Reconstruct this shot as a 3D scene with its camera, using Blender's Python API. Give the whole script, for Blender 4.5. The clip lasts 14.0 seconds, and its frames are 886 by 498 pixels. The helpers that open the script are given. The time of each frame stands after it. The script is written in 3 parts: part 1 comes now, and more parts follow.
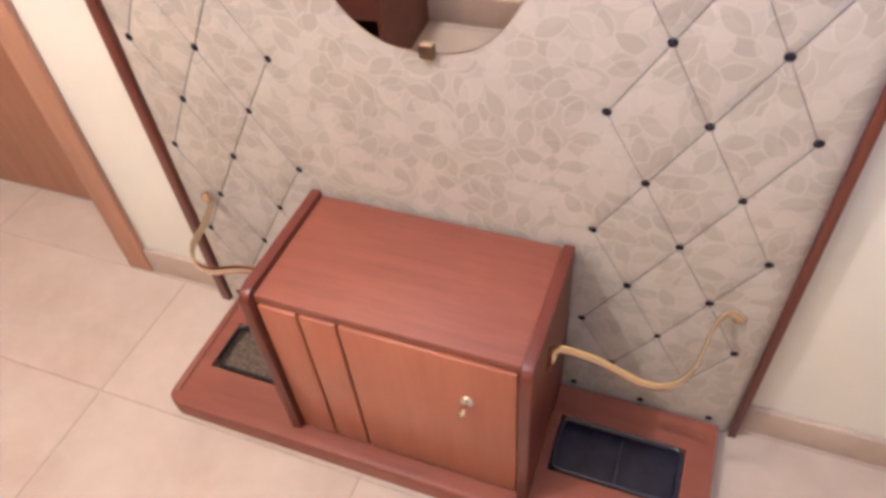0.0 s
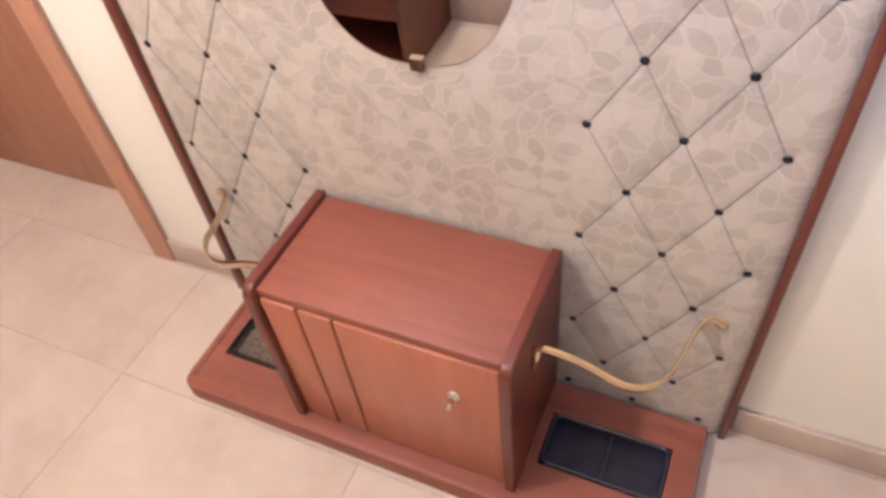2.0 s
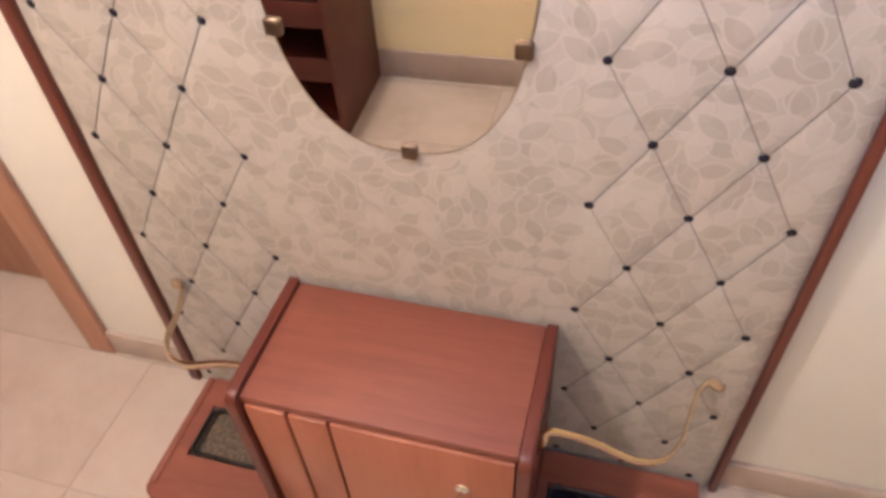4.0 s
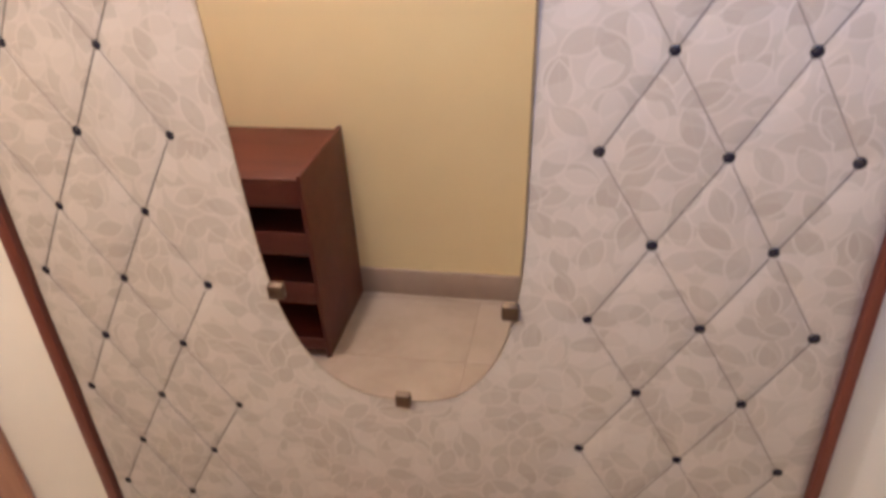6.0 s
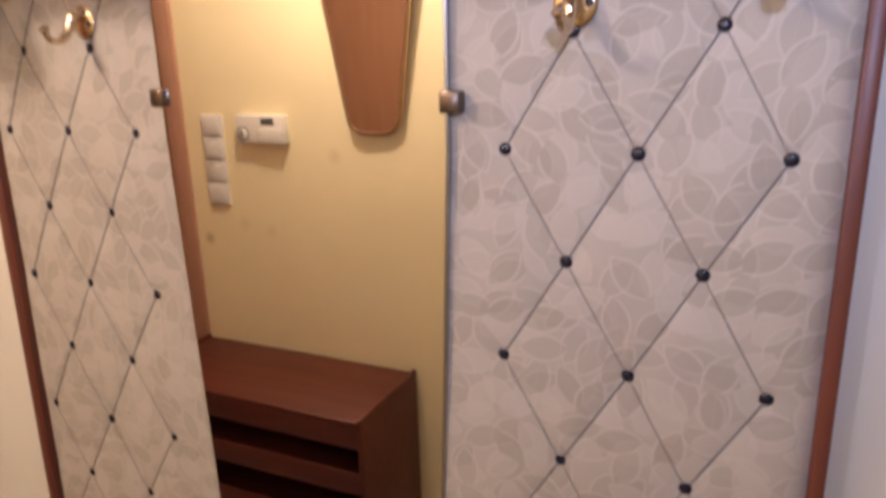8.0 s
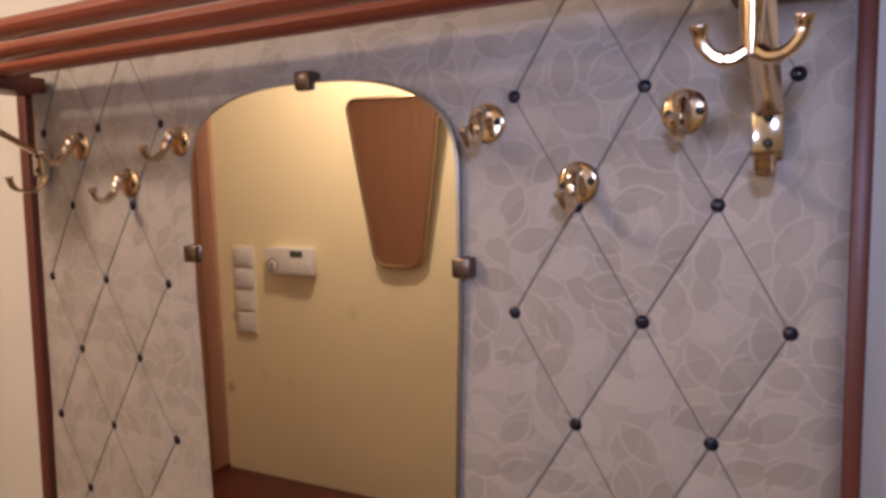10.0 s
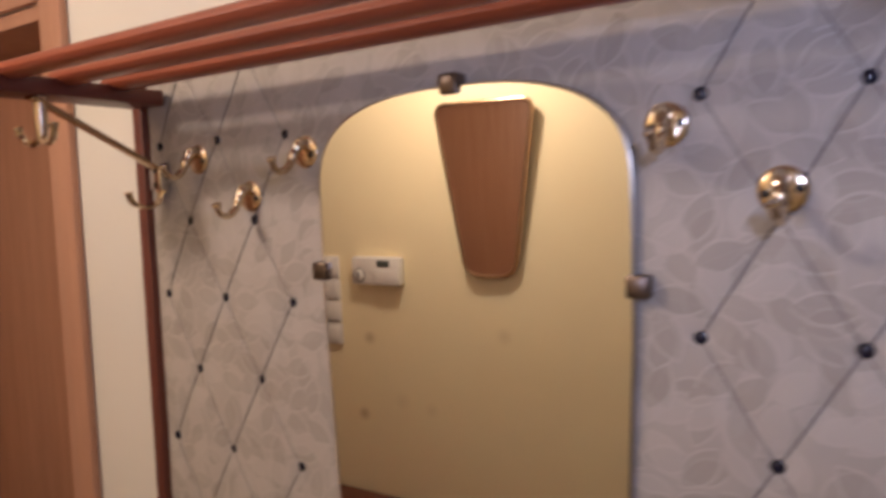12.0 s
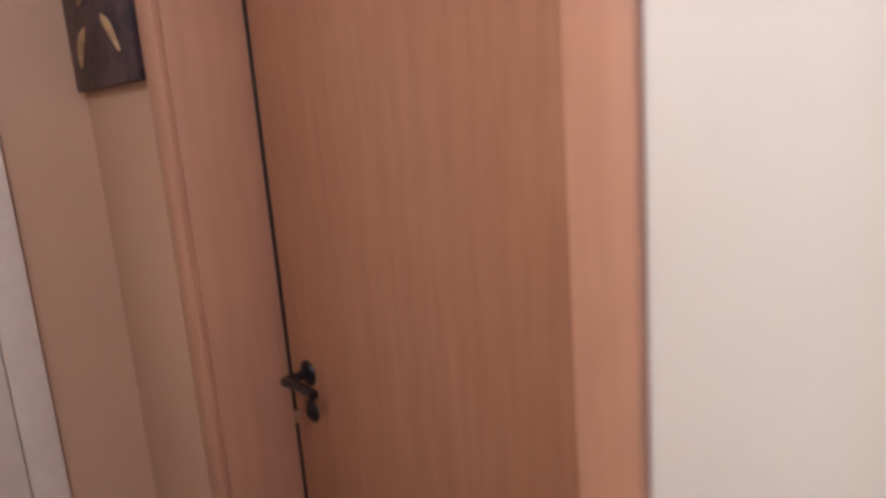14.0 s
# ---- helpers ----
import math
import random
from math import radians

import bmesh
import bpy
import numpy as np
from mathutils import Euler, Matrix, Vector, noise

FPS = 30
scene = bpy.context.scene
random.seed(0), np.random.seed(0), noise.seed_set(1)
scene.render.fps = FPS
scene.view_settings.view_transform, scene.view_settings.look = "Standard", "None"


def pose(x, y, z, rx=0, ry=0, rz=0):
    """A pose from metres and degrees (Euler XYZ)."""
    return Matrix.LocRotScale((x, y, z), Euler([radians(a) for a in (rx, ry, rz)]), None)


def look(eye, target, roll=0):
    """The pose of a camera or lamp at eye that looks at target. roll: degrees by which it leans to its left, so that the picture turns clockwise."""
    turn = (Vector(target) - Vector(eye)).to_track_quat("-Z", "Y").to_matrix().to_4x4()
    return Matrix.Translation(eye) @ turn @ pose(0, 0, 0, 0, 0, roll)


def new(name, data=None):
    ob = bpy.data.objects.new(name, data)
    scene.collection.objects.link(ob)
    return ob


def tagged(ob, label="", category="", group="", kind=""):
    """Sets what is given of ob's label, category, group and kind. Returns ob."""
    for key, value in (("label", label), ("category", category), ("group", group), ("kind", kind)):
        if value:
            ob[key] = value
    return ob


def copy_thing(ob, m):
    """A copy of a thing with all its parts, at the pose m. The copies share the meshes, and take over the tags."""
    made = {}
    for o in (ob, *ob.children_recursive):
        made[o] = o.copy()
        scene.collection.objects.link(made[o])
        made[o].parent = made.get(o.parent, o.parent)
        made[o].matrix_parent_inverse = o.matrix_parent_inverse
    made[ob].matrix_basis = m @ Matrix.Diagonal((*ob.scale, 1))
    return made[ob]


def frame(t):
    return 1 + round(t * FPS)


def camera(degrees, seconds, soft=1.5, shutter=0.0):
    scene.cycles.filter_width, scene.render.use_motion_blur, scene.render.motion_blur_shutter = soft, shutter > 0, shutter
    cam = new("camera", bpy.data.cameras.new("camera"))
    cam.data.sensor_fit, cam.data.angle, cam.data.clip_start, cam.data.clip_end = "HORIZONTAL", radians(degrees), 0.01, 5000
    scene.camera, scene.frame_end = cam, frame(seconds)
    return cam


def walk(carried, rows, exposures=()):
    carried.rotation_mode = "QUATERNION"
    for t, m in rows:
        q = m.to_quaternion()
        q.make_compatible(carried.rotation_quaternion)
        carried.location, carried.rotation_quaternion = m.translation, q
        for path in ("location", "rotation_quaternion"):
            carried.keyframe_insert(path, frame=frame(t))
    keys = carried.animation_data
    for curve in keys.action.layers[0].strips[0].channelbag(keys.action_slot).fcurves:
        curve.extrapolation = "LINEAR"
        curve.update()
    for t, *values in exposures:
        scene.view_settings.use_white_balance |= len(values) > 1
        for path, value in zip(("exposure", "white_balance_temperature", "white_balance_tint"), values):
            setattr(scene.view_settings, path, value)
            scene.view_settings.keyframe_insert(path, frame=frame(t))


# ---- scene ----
cam = camera(64.2, 14.0, soft=3.4, shutter=0.5)
PATH = [
    (0, (-0.001, -0.008, 1.238), (-0.572, 1.242, -0.215), -5.6),
    (0.5, (0.010, -0.056, 1.251), (-0.559, 1.269, -0.134), -2.2),
    (1, (0.022, -0.041, 1.282), (-0.665, 1.213, -0.117), -8.3),
    (1.5, (0.050, -0.009, 1.278), (-0.616, 1.223, -0.149), -6.2),
    (2, (0.079, 0.000, 1.283), (-0.586, 1.189, -0.181), -7.7),
    (2.2, (0.084, 0.008, 1.284), (-0.579, 1.195, -0.181), -7.4),
    (4.3, (-0.093, 0.040, 1.323), (-0.505, 1.425, -0.060), -3.5),
    (4.5, (-0.095, 0.034, 1.328), (-0.531, 1.520, 0.062), -3.5),
    (5, (-0.087, 0.047, 1.376), (-0.521, 1.650, 0.261), -3.4),
    (5.5, (-0.093, 0.048, 1.391), (-0.530, 1.676, 0.314), -3.8),
    (6, (-0.099, 0.049, 1.413), (-0.520, 1.723, 0.404), -3.1),
    (6.5, (-0.072, 0.057, 1.493), (-0.528, 1.805, 0.636), -3.3),
    (7, (-0.005, 0.075, 1.561), (-0.568, 1.856, 0.845), -5.1),
    (7.5, (0.088, 0.100, 1.604), (-0.627, 1.848, 0.945), -3.4),
    (8, (0.151, 0.113, 1.633), (-0.709, 1.845, 1.124), -1.0),
    (8.2, (0.165, 0.109, 1.649), (-0.736, 1.838, 1.204), -1.8),
    (10.3, (0.175, 0.098, 1.682), (-0.796, 1.839, 1.532), -1.0),
    (10.5, (0.166, 0.087, 1.684), (-0.826, 1.819, 1.556), -1.1),
    (11, (0.135, 0.108, 1.697), (-0.823, 1.862, 1.636), -0.7),
    (11.5, (0.120, 0.111, 1.704), (-0.842, 1.864, 1.648), -1.2),
    (12, (0.050, 0.111, 1.689), (-1.042, 1.779, 1.528), -1.8),
    (12.5, (-0.164, 0.123, 1.681), (-1.227, 1.805, 1.482), -4.6),
    (12.6, (-0.206, 0.119, 1.669), (-1.251, 1.811, 1.471), -4.8),
    (12.8, (-0.265, 0.143, 1.659), (-1.382, 1.777, 1.380), -6.0),
    (12.9, (-0.295, 0.169, 1.671), (-1.460, 1.756, 1.308), -4.6),
    (13, (-0.356, 0.174, 1.646), (-1.519, 1.762, 1.289), -5.2),
    (13.3, (-0.491, 0.239, 1.631), (-1.743, 1.760, 1.286), -4.2),
    (13.5, (-0.592, 0.264, 1.636), (-1.944, 1.690, 1.256), -3.1),
    (13.8, (-0.729, 0.270, 1.604), (-2.170, 1.596, 1.180), -3.4),
    (14, (-0.838, 0.313, 1.582), (-2.306, 1.609, 1.174), -4.4),
]
walk(cam, [(t, look(eye, target, roll)) for t, eye, target, roll in PATH],
     exposures=[(0, 1.85, 4600, 13), (2.2, 1.85, 4600, 13), (4.5, 1.4, 4900, 14), (5.5, 1.2, 4950, 14), (6.5, 0.75, 5100, 15), (7.5, 0.38, 5500, 17), (8.2, 0.18, 5600, 17), (10.5, -0.48, 5550, 19), (12, -0.45, 5350, 18), (13, -0.3, 4750, 16), (13.5, -0.1, 4900, 15), (14, 0.15, 4400, 13)])

# ---- light ----
world = bpy.data.worlds.new("world")
scene.world = world
world.use_nodes = True
world.node_tree.nodes["Background"].inputs[0].default_value = (1.0, 0.75, 0.5, 1)
world.node_tree.nodes["Background"].inputs[1].default_value = 0.05


def lamp(name, kind, eye, target, watts, colour, size):
    data = bpy.data.lights.new(name, kind)
    data.energy, data.color = watts, colour
    if kind == "AREA":
        data.shape, data.size = "DISK", size
    else:
        data.shadow_soft_size = size
    ob = new(name, data)
    ob.matrix_world = look(eye, target)
    return ob


CEIL = 2.43
BULB = (-0.98, -0.10, CEIL - 0.17)
lamp("ceiling_bulb", "POINT", BULB, (BULB[0], BULB[1], 0), 27, (1.0, 0.765, 0.54), 0.05)
# the phone's own light, where it is held longest and where the mirror shows it
lamp("phone_light", "AREA", (0.20, 0.13, 1.84), (0.19, 0.77, 1.80), 2.1, (0.67, 0.73, 1.0), 0.06)
lamp("torch", "AREA", (-0.165, 0.075, 1.682), (-0.165, 1, 1.65), 0.8, (0.72, 0.76, 1.0), 0.05)

# ---- materials ----


class Nodes:
    def __init__(self, name):
        self.mat = bpy.data.materials.new(name)
        self.mat.use_nodes = True
        self.tree = self.mat.node_tree
        self.bsdf = self.tree.nodes["Principled BSDF"]

    def node(self, kind):
        return self.tree.nodes.new(kind)

    def link(self, a, b):
        self.tree.links.new(a, b)

    def put(self, sock, v):
        if isinstance(v, bpy.types.NodeSocket):
            self.link(v, sock)
        else:
            sock.default_value = v

    def math(self, op, a, b=0.0, c=0.0):
        n = self.node("ShaderNodeMath")
        n.operation = op
        for s, v in zip(n.inputs, (a, b, c)):
            self.put(s, v)
        return n.outputs[0]

    def mix(self, fac, a, b, blend="MIX"):
        n = self.node("ShaderNodeMix")
        n.data_type, n.blend_type = "RGBA", blend
        self.put(n.inputs[0], fac)
        for s, v in ((n.inputs[6], a), (n.inputs[7], b)):
            self.put(s, (*v, 1) if isinstance(v, tuple) and len(v) == 3 else v)
        return n.outputs[2]

    def coord(self, scale=(1, 1, 1), kind="Object"):
        c = self.node("ShaderNodeTexCoord")
        m = self.node("ShaderNodeMapping")
        m.inputs["Scale"].default_value = scale
        self.link(c.outputs[kind], m.inputs[0])
        return m.outputs[0]

    def noise(self, scale, vec=None, detail=4.0, rough=0.55):
        n = self.node("ShaderNodeTexNoise")
        n.inputs["Scale"].default_value, n.inputs["Detail"].default_value, n.inputs["Roughness"].default_value = scale, detail, rough
        if vec is not None:
            self.link(vec, n.inputs["Vector"])
        return n.outputs[0]

    def ramp(self, fac, lo, hi):
        n = self.node("ShaderNodeMapRange")
        n.inputs[1].default_value, n.inputs[2].default_value = lo, hi
        self.put(n.inputs[0], fac)
        return n.outputs[0]

    def bump(self, height, strength, distance=0.002):
        n = self.node("ShaderNodeBump")
        n.inputs["Strength"].default_value, n.inputs["Distance"].default_value = strength, distance
        self.link(height, n.inputs["Height"])
        self.link(n.outputs[0], self.bsdf.inputs["Normal"])

    def done(self, colour, rough=0.5, metal=0.0, spec=0.5):
        self.put(self.bsdf.inputs["Base Color"], (*colour, 1) if isinstance(colour, tuple) else colour)
        self.put(self.bsdf.inputs["Roughness"], rough)
        self.put(self.bsdf.inputs["Metallic"], metal)
        self.bsdf.inputs["Specular IOR Level"].default_value = spec
        return self.mat


def wood(name, dark, light, along="X", rough=0.35, fine=1.0, spec=0.5):
    m = Nodes(name)
    s = {"X": (1.2, 14, 14), "Y": (14, 1.2, 14), "Z": (14, 14, 1.2)}[along]
    v = m.coord(tuple(a * fine for a in s))
    big = m.noise(1.6, v, 5, 0.6)
    fib = m.noise(9.0, v, 6, 0.7)
    f = m.ramp(m.math("ADD", m.math("MULTIPLY", big, 0.7), m.math("MULTIPLY", fib, 0.3)), 0.33, 0.68)
    worn = m.noise(5.0, m.coord(), 4)
    col = m.mix(f, dark, light)
    col = m.mix(m.math("MULTIPLY", m.ramp(worn, 0.55, 0.8), 0.16), col, tuple(min(1, c * 1.5) for c in light))
    m.bump(fib, 0.12, 0.0008)
    return m.done(col, m.math("ADD", rough, m.math("MULTIPLY", worn, 0.14)), 0, spec)


def plaster(name, colour, second):
    m = Nodes(name)
    blot = m.noise(2.3, m.coord(), 5)
    col = m.mix(m.ramp(blot, 0.35, 0.7), colour, second)
    grime = m.noise(11, m.coord(), 6, 0.7)
    col = m.mix(m.math("MULTIPLY", m.ramp(grime, 0.62, 0.85), 0.10), col, tuple(c * 0.6 for c in colour))
    m.bump(m.noise(160, m.coord(), 3), 0.25, 0.0012)
    return m.done(col, 0.72, 0, 0.35)


def plain(name, colour, rough=0.4, metal=0.0, vary=0.12, scale=30):
    m = Nodes(name)
    n = m.noise(scale, m.coord(), 4)
    col = m.mix(m.ramp(n, 0.3, 0.7), tuple(c * (1 - vary) for c in colour), tuple(min(1, c * (1 + vary)) for c in colour))
    return m.done(col, m.math("ADD", rough - 0.05, m.math("MULTIPLY", n, 0.1)), metal)


def leaf_layer(m, scale, shift, turn):
    """One scatter of leaf shapes: inside, outline, midrib and a random tone for each leaf."""
    c = m.node("ShaderNodeTexCoord")
    mp = m.node("ShaderNodeMapping")
    mp.inputs["Location"].default_value = shift
    mp.inputs["Rotation"].default_value = (radians(90), 0, 0)
    mp.inputs["Scale"].default_value = (scale, scale, scale)
    m.link(c.outputs["Object"], mp.inputs[0])
    vor = m.node("ShaderNodeTexVoronoi")
    vor.voronoi_dimensions = "2D"
    vor.inputs["Scale"].default_value, vor.inputs["Randomness"].default_value = 1.0, 0.75
    m.link(mp.outputs[0], vor.inputs["Vector"])
    d = m.node("ShaderNodeVectorMath")
    d.operation = "SUBTRACT"
    m.link(mp.outputs[0], d.inputs[0])
    m.link(vor.outputs["Position"], d.inputs[1])
    sep = m.node("ShaderNodeSeparateXYZ")
    m.link(d.outputs[0], sep.inputs[0])
    tone = m.node("ShaderNodeSeparateColor")
    m.link(vor.outputs["Color"], tone.inputs[0])
    ang = m.math("MULTIPLY_ADD", tone.outputs[0], 6.283, turn)
    co, si = m.math("COSINE", ang), m.math("SINE", ang)
    u = m.math("ADD", m.math("MULTIPLY", sep.outputs[0], co), m.math("MULTIPLY", sep.outputs[1], si))
    w = m.math("SUBTRACT", m.math("MULTIPLY", sep.outputs[1], co), m.math("MULTIPLY", sep.outputs[0], si))
    un = m.math("DIVIDE", u, 0.66)
    wide = m.math("MULTIPLY", m.math("SUBTRACT", 1.0, m.math("MULTIPLY", un, un)), 0.33)
    gap = m.math("SUBTRACT", wide, m.math("ABSOLUTE", w))
    inside = m.ramp(gap, 0.0, 0.02)
    line = m.math("SUBTRACT", m.ramp(gap, -0.075, -0.03), m.ramp(gap, 0.0, 0.03))
    rib = m.math("MULTIPLY", m.math("SUBTRACT", 1.0, m.ramp(m.math("ABSOLUTE", w), 0.006, 0.02)), inside)
    return inside, line, rib, tone.outputs[1]


def fabric():
    m = Nodes("leaf_fabric")
    cream, beige, tan, pale = (0.440, 0.398, 0.345), (0.338, 0.298, 0.248), (0.368, 0.328, 0.278), (0.505, 0.462, 0.408)
    col = m.mix(m.ramp(m.noise(14, m.coord(), 3), 0.4, 0.6), cream, (0.412, 0.372, 0.320))
    for scale, shift, turn in ((27.0, (0.3, 0.1, 0.7), 0.0), (25.0, (4.7, 2.2, 9.1), 1.0)):
        inside, line, rib, tone = leaf_layer(m, scale, shift, turn)
        fill = m.mix(m.ramp(tone, 0.40, 0.43), pale, m.mix(m.ramp(tone, 0.68, 0.72), tan, beige))
        col = m.mix(m.math("MULTIPLY", inside, 0.50), col, fill)
        col = m.mix(m.math("MULTIPLY", line, 0.72), col, pale)
        col = m.mix(m.math("MULTIPLY", rib, 0.18), col, pale)
    weave = m.noise(900, m.coord((1, 1, 0.5)), 2)
    fuzz = m.noise(60, m.coord(), 4)
    col = m.mix(m.math("MULTIPLY", fuzz, 0.10), col, (0.40, 0.34, 0.28))
    m.bump(weave, 0.25, 0.0006)
    m.bsdf.inputs["Sheen Weight"].default_value = 0.1
    return m.done(col, 0.62, 0, 0.4)


def tile_stone():
    m = Nodes("floor_tile_stone")
    v = m.coord((1, 1, 1))
    rnd = m.node("ShaderNodeObjectInfo").outputs["Random"]
    shift = m.node("ShaderNodeVectorMath")
    shift.operation = "ADD"
    m.link(v, shift.inputs[0])
    sc = m.node("ShaderNodeCombineXYZ")
    m.link(m.math("MULTIPLY", rnd, 40.0), sc.inputs[0])
    m.link(m.math("MULTIPLY", rnd, 23.0), sc.inputs[1])
    m.link(sc.outputs[0], shift.inputs[1])
    cloud = m.noise(4.0, shift.outputs[0], 6, 0.6)
    vein = m.noise(22.0, shift.outputs[0], 4)
    col = m.mix(m.ramp(cloud, 0.35, 0.68), (0.52, 0.44, 0.37), (0.42, 0.34, 0.275))
    col = m.mix(m.math("MULTIPLY", m.ramp(vein, 0.45, 0.75), 0.25), col, (0.58, 0.51, 0.44))
    m.bump(cloud, 0.08, 0.001)
    return m.done(col, m.math("ADD", 0.24, m.math("MULTIPLY", vein, 0.14)), 0, 0.5)


def mirror_glass(name, spots=()):
    m = Nodes(name)
    n = m.noise(3.0, m.coord(), 3)
    col = m.mix(n, (0.92, 0.915, 0.885), (0.94, 0.935, 0.905))
    sep = m.node("ShaderNodeSeparateXYZ")
    m.link(m.coord(), sep.inputs[0])
    for x, z, r, depth in spots:
        dx, dz = m.math("SUBTRACT", sep.outputs[0], x), m.math("SUBTRACT", sep.outputs[2], z)
        d = m.math("SQRT", m.math("ADD", m.math("MULTIPLY", dx, dx), m.math("MULTIPLY", dz, dz)))
        col = m.mix(m.math("MULTIPLY", m.math("SUBTRACT", 1.0, m.ramp(d, 0.15 * r, r)), depth), col, (0.42, 0.33, 0.22))
    return m.done(col, 0.006, 1.0)


def mottled(name, a, b, scale, rough):
    m = Nodes(name)
    n = m.noise(scale, m.coord(), 5, 0.8)
    m.bump(n, 0.8, 0.003)
    return m.done(m.mix(m.ramp(n, 0.42, 0.6), a, b), rough)


CHERRY = wood("cherry_wood", (0.17, 0.048, 0.028), (0.26, 0.086, 0.048), "X", 0.42)
CHERRY_V = wood("cherry_wood_upright", (0.33, 0.112, 0.058), (0.41, 0.152, 0.08), "Z", 0.30)
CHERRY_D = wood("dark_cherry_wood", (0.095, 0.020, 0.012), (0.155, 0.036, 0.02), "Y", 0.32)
BARWOOD = wood("glossy_cherry_bar", (0.25, 0.060, 0.026), (0.36, 0.10, 0.044), "X", 0.24)
TRIMWOOD = wood("trim_wood", (0.10, 0.028, 0.018), (0.165, 0.045, 0.026), "Z", 0.34)
DOORWOOD = wood("beech_door_veneer", (0.33, 0.155, 0.085), (0.42, 0.212, 0.12), "Z", 0.38, 1.6)
JAMBWOOD = wood("beech_frame_veneer", (0.42, 0.22, 0.135), (0.50, 0.275, 0.17), "Z", 0.40, 1.6)
SHELFWOOD = wood("shelf_cherry_wood", (0.080, 0.015, 0.008), (0.130, 0.029, 0.014), "X", 0.42)
WALL = plaster("cream_wall_paint", (0.93, 0.81, 0.49), (0.90, 0.77, 0.455))
WALLW = plaster("pale_wall_paint", (0.77, 0.74, 0.67), (0.74, 0.70, 0.62))
# darker peach tone puts the shade of the hall's dim end into the colour
WALL_SHADED = plaster("shaded_wall_paint", (0.58, 0.395, 0.275), (0.54, 0.36, 0.245))
CEILP = plaster("ceiling_paint", (0.70, 0.67, 0.60), (0.66, 0.63, 0.56))
SKIRT = plain("skirting_stone", (0.46, 0.37, 0.30), 0.35, 0, 0.08, 12)
TILE = tile_stone()
GROUT = plain("grout", (0.40, 0.32, 0.26), 0.9, 0, 0.15, 60)
FABRIC = fabric()
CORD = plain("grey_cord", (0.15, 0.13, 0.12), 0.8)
# falling seams: their softer crease shade is put into a paler cord colour
CORD_L = plain("faint_shade_cord", (0.22, 0.19, 0.17), 0.8)
BUTTON = plain("navy_button", (0.012, 0.011, 0.022), 0.16, 0, 0.3)
GOLD = plain("polished_brass", (0.74, 0.60, 0.42), 0.17, 1.0, 0.08)
BRASS = plain("satin_brass", (0.80, 0.66, 0.45), 0.13, 1.0, 0.06)
CHROME = plain("chrome", (0.74, 0.72, 0.68), 0.12, 1.0, 0.05)
STEEL = plain("dark_clip_metal", (0.19, 0.145, 0.115), 0.34, 1.0, 0.15)
SCREW = plain("dark_screw", (0.05, 0.045, 0.04), 0.4, 0.8)
MIRROR = mirror_glass("silvered_glass")
MIRROR_OLD = mirror_glass("spotted_silvered_glass", ((-0.474, 1.521, 0.010, 0.5), (-0.487, 1.428, 0.010, 0.6), (-0.296, 1.537, 0.011, 0.22), (-0.43, 1.45, 0.012, 0.15), (-0.39, 1.445, 0.010, 0.15)))
BEVEL = plain("mirror_bevel_glass", (0.48, 0.43, 0.35), 0.32, 1.0, 0.06)
RIMGOLD = plain("dull_gold_rim", (0.50, 0.33, 0.19), 0.3, 1.0, 0.12)
WHITE = plain("ivory_plastic", (0.78, 0.74, 0.66), 0.35, 0, 0.04)
SCREEN = plain("grey_display", (0.10, 0.11, 0.09), 0.25)
TRAYL = mottled("bronze_hammered_tray", (0.06, 0.045, 0.03), (0.20, 0.15, 0.10), 130, 0.42)
TRAYR = plain("black_tray", (0.018, 0.018, 0.03), 0.22, 0, 0.3)
TRAYRIM = plain("glossy_black_rim", (0.03, 0.03, 0.05), 0.14, 0, 0.2)
BLACK = plain("black_metal", (0.02, 0.018, 0.02), 0.3, 0.4)
PAINTD = mottled("dark_painting", (0.020, 0.011, 0.020), (0.085, 0.045, 0.055), 14, 0.5)
PAINTL = plain("ochre_paint_strokes", (0.42, 0.27, 0.13), 0.6, 0, 0.3)
FRAMEW = plain("white_gloss_paint", (0.74, 0.66, 0.60), 0.32, 0, 0.04)

# ---- building helpers ----


def box(bm, x0, x1, y0, y1, z0, z1, bevel=0.0, segs=2):
    r = bmesh.ops.create_cube(bm, size=1.0)
    vs = r["verts"]
    bmesh.ops.scale(bm, vec=(x1 - x0, y1 - y0, z1 - z0), verts=vs)
    bmesh.ops.translate(bm, vec=((x0 + x1) / 2, (y0 + y1) / 2, (z0 + z1) / 2), verts=vs)
    if bevel:
        es = list({e for v in vs for e in v.link_edges})
        bmesh.ops.bevel(bm, geom=es, offset=bevel, segments=segs, affect="EDGES", profile=0.5)


def boxed(*a, **k):
    bm = bmesh.new()
    box(bm, *a, **k)
    return bm


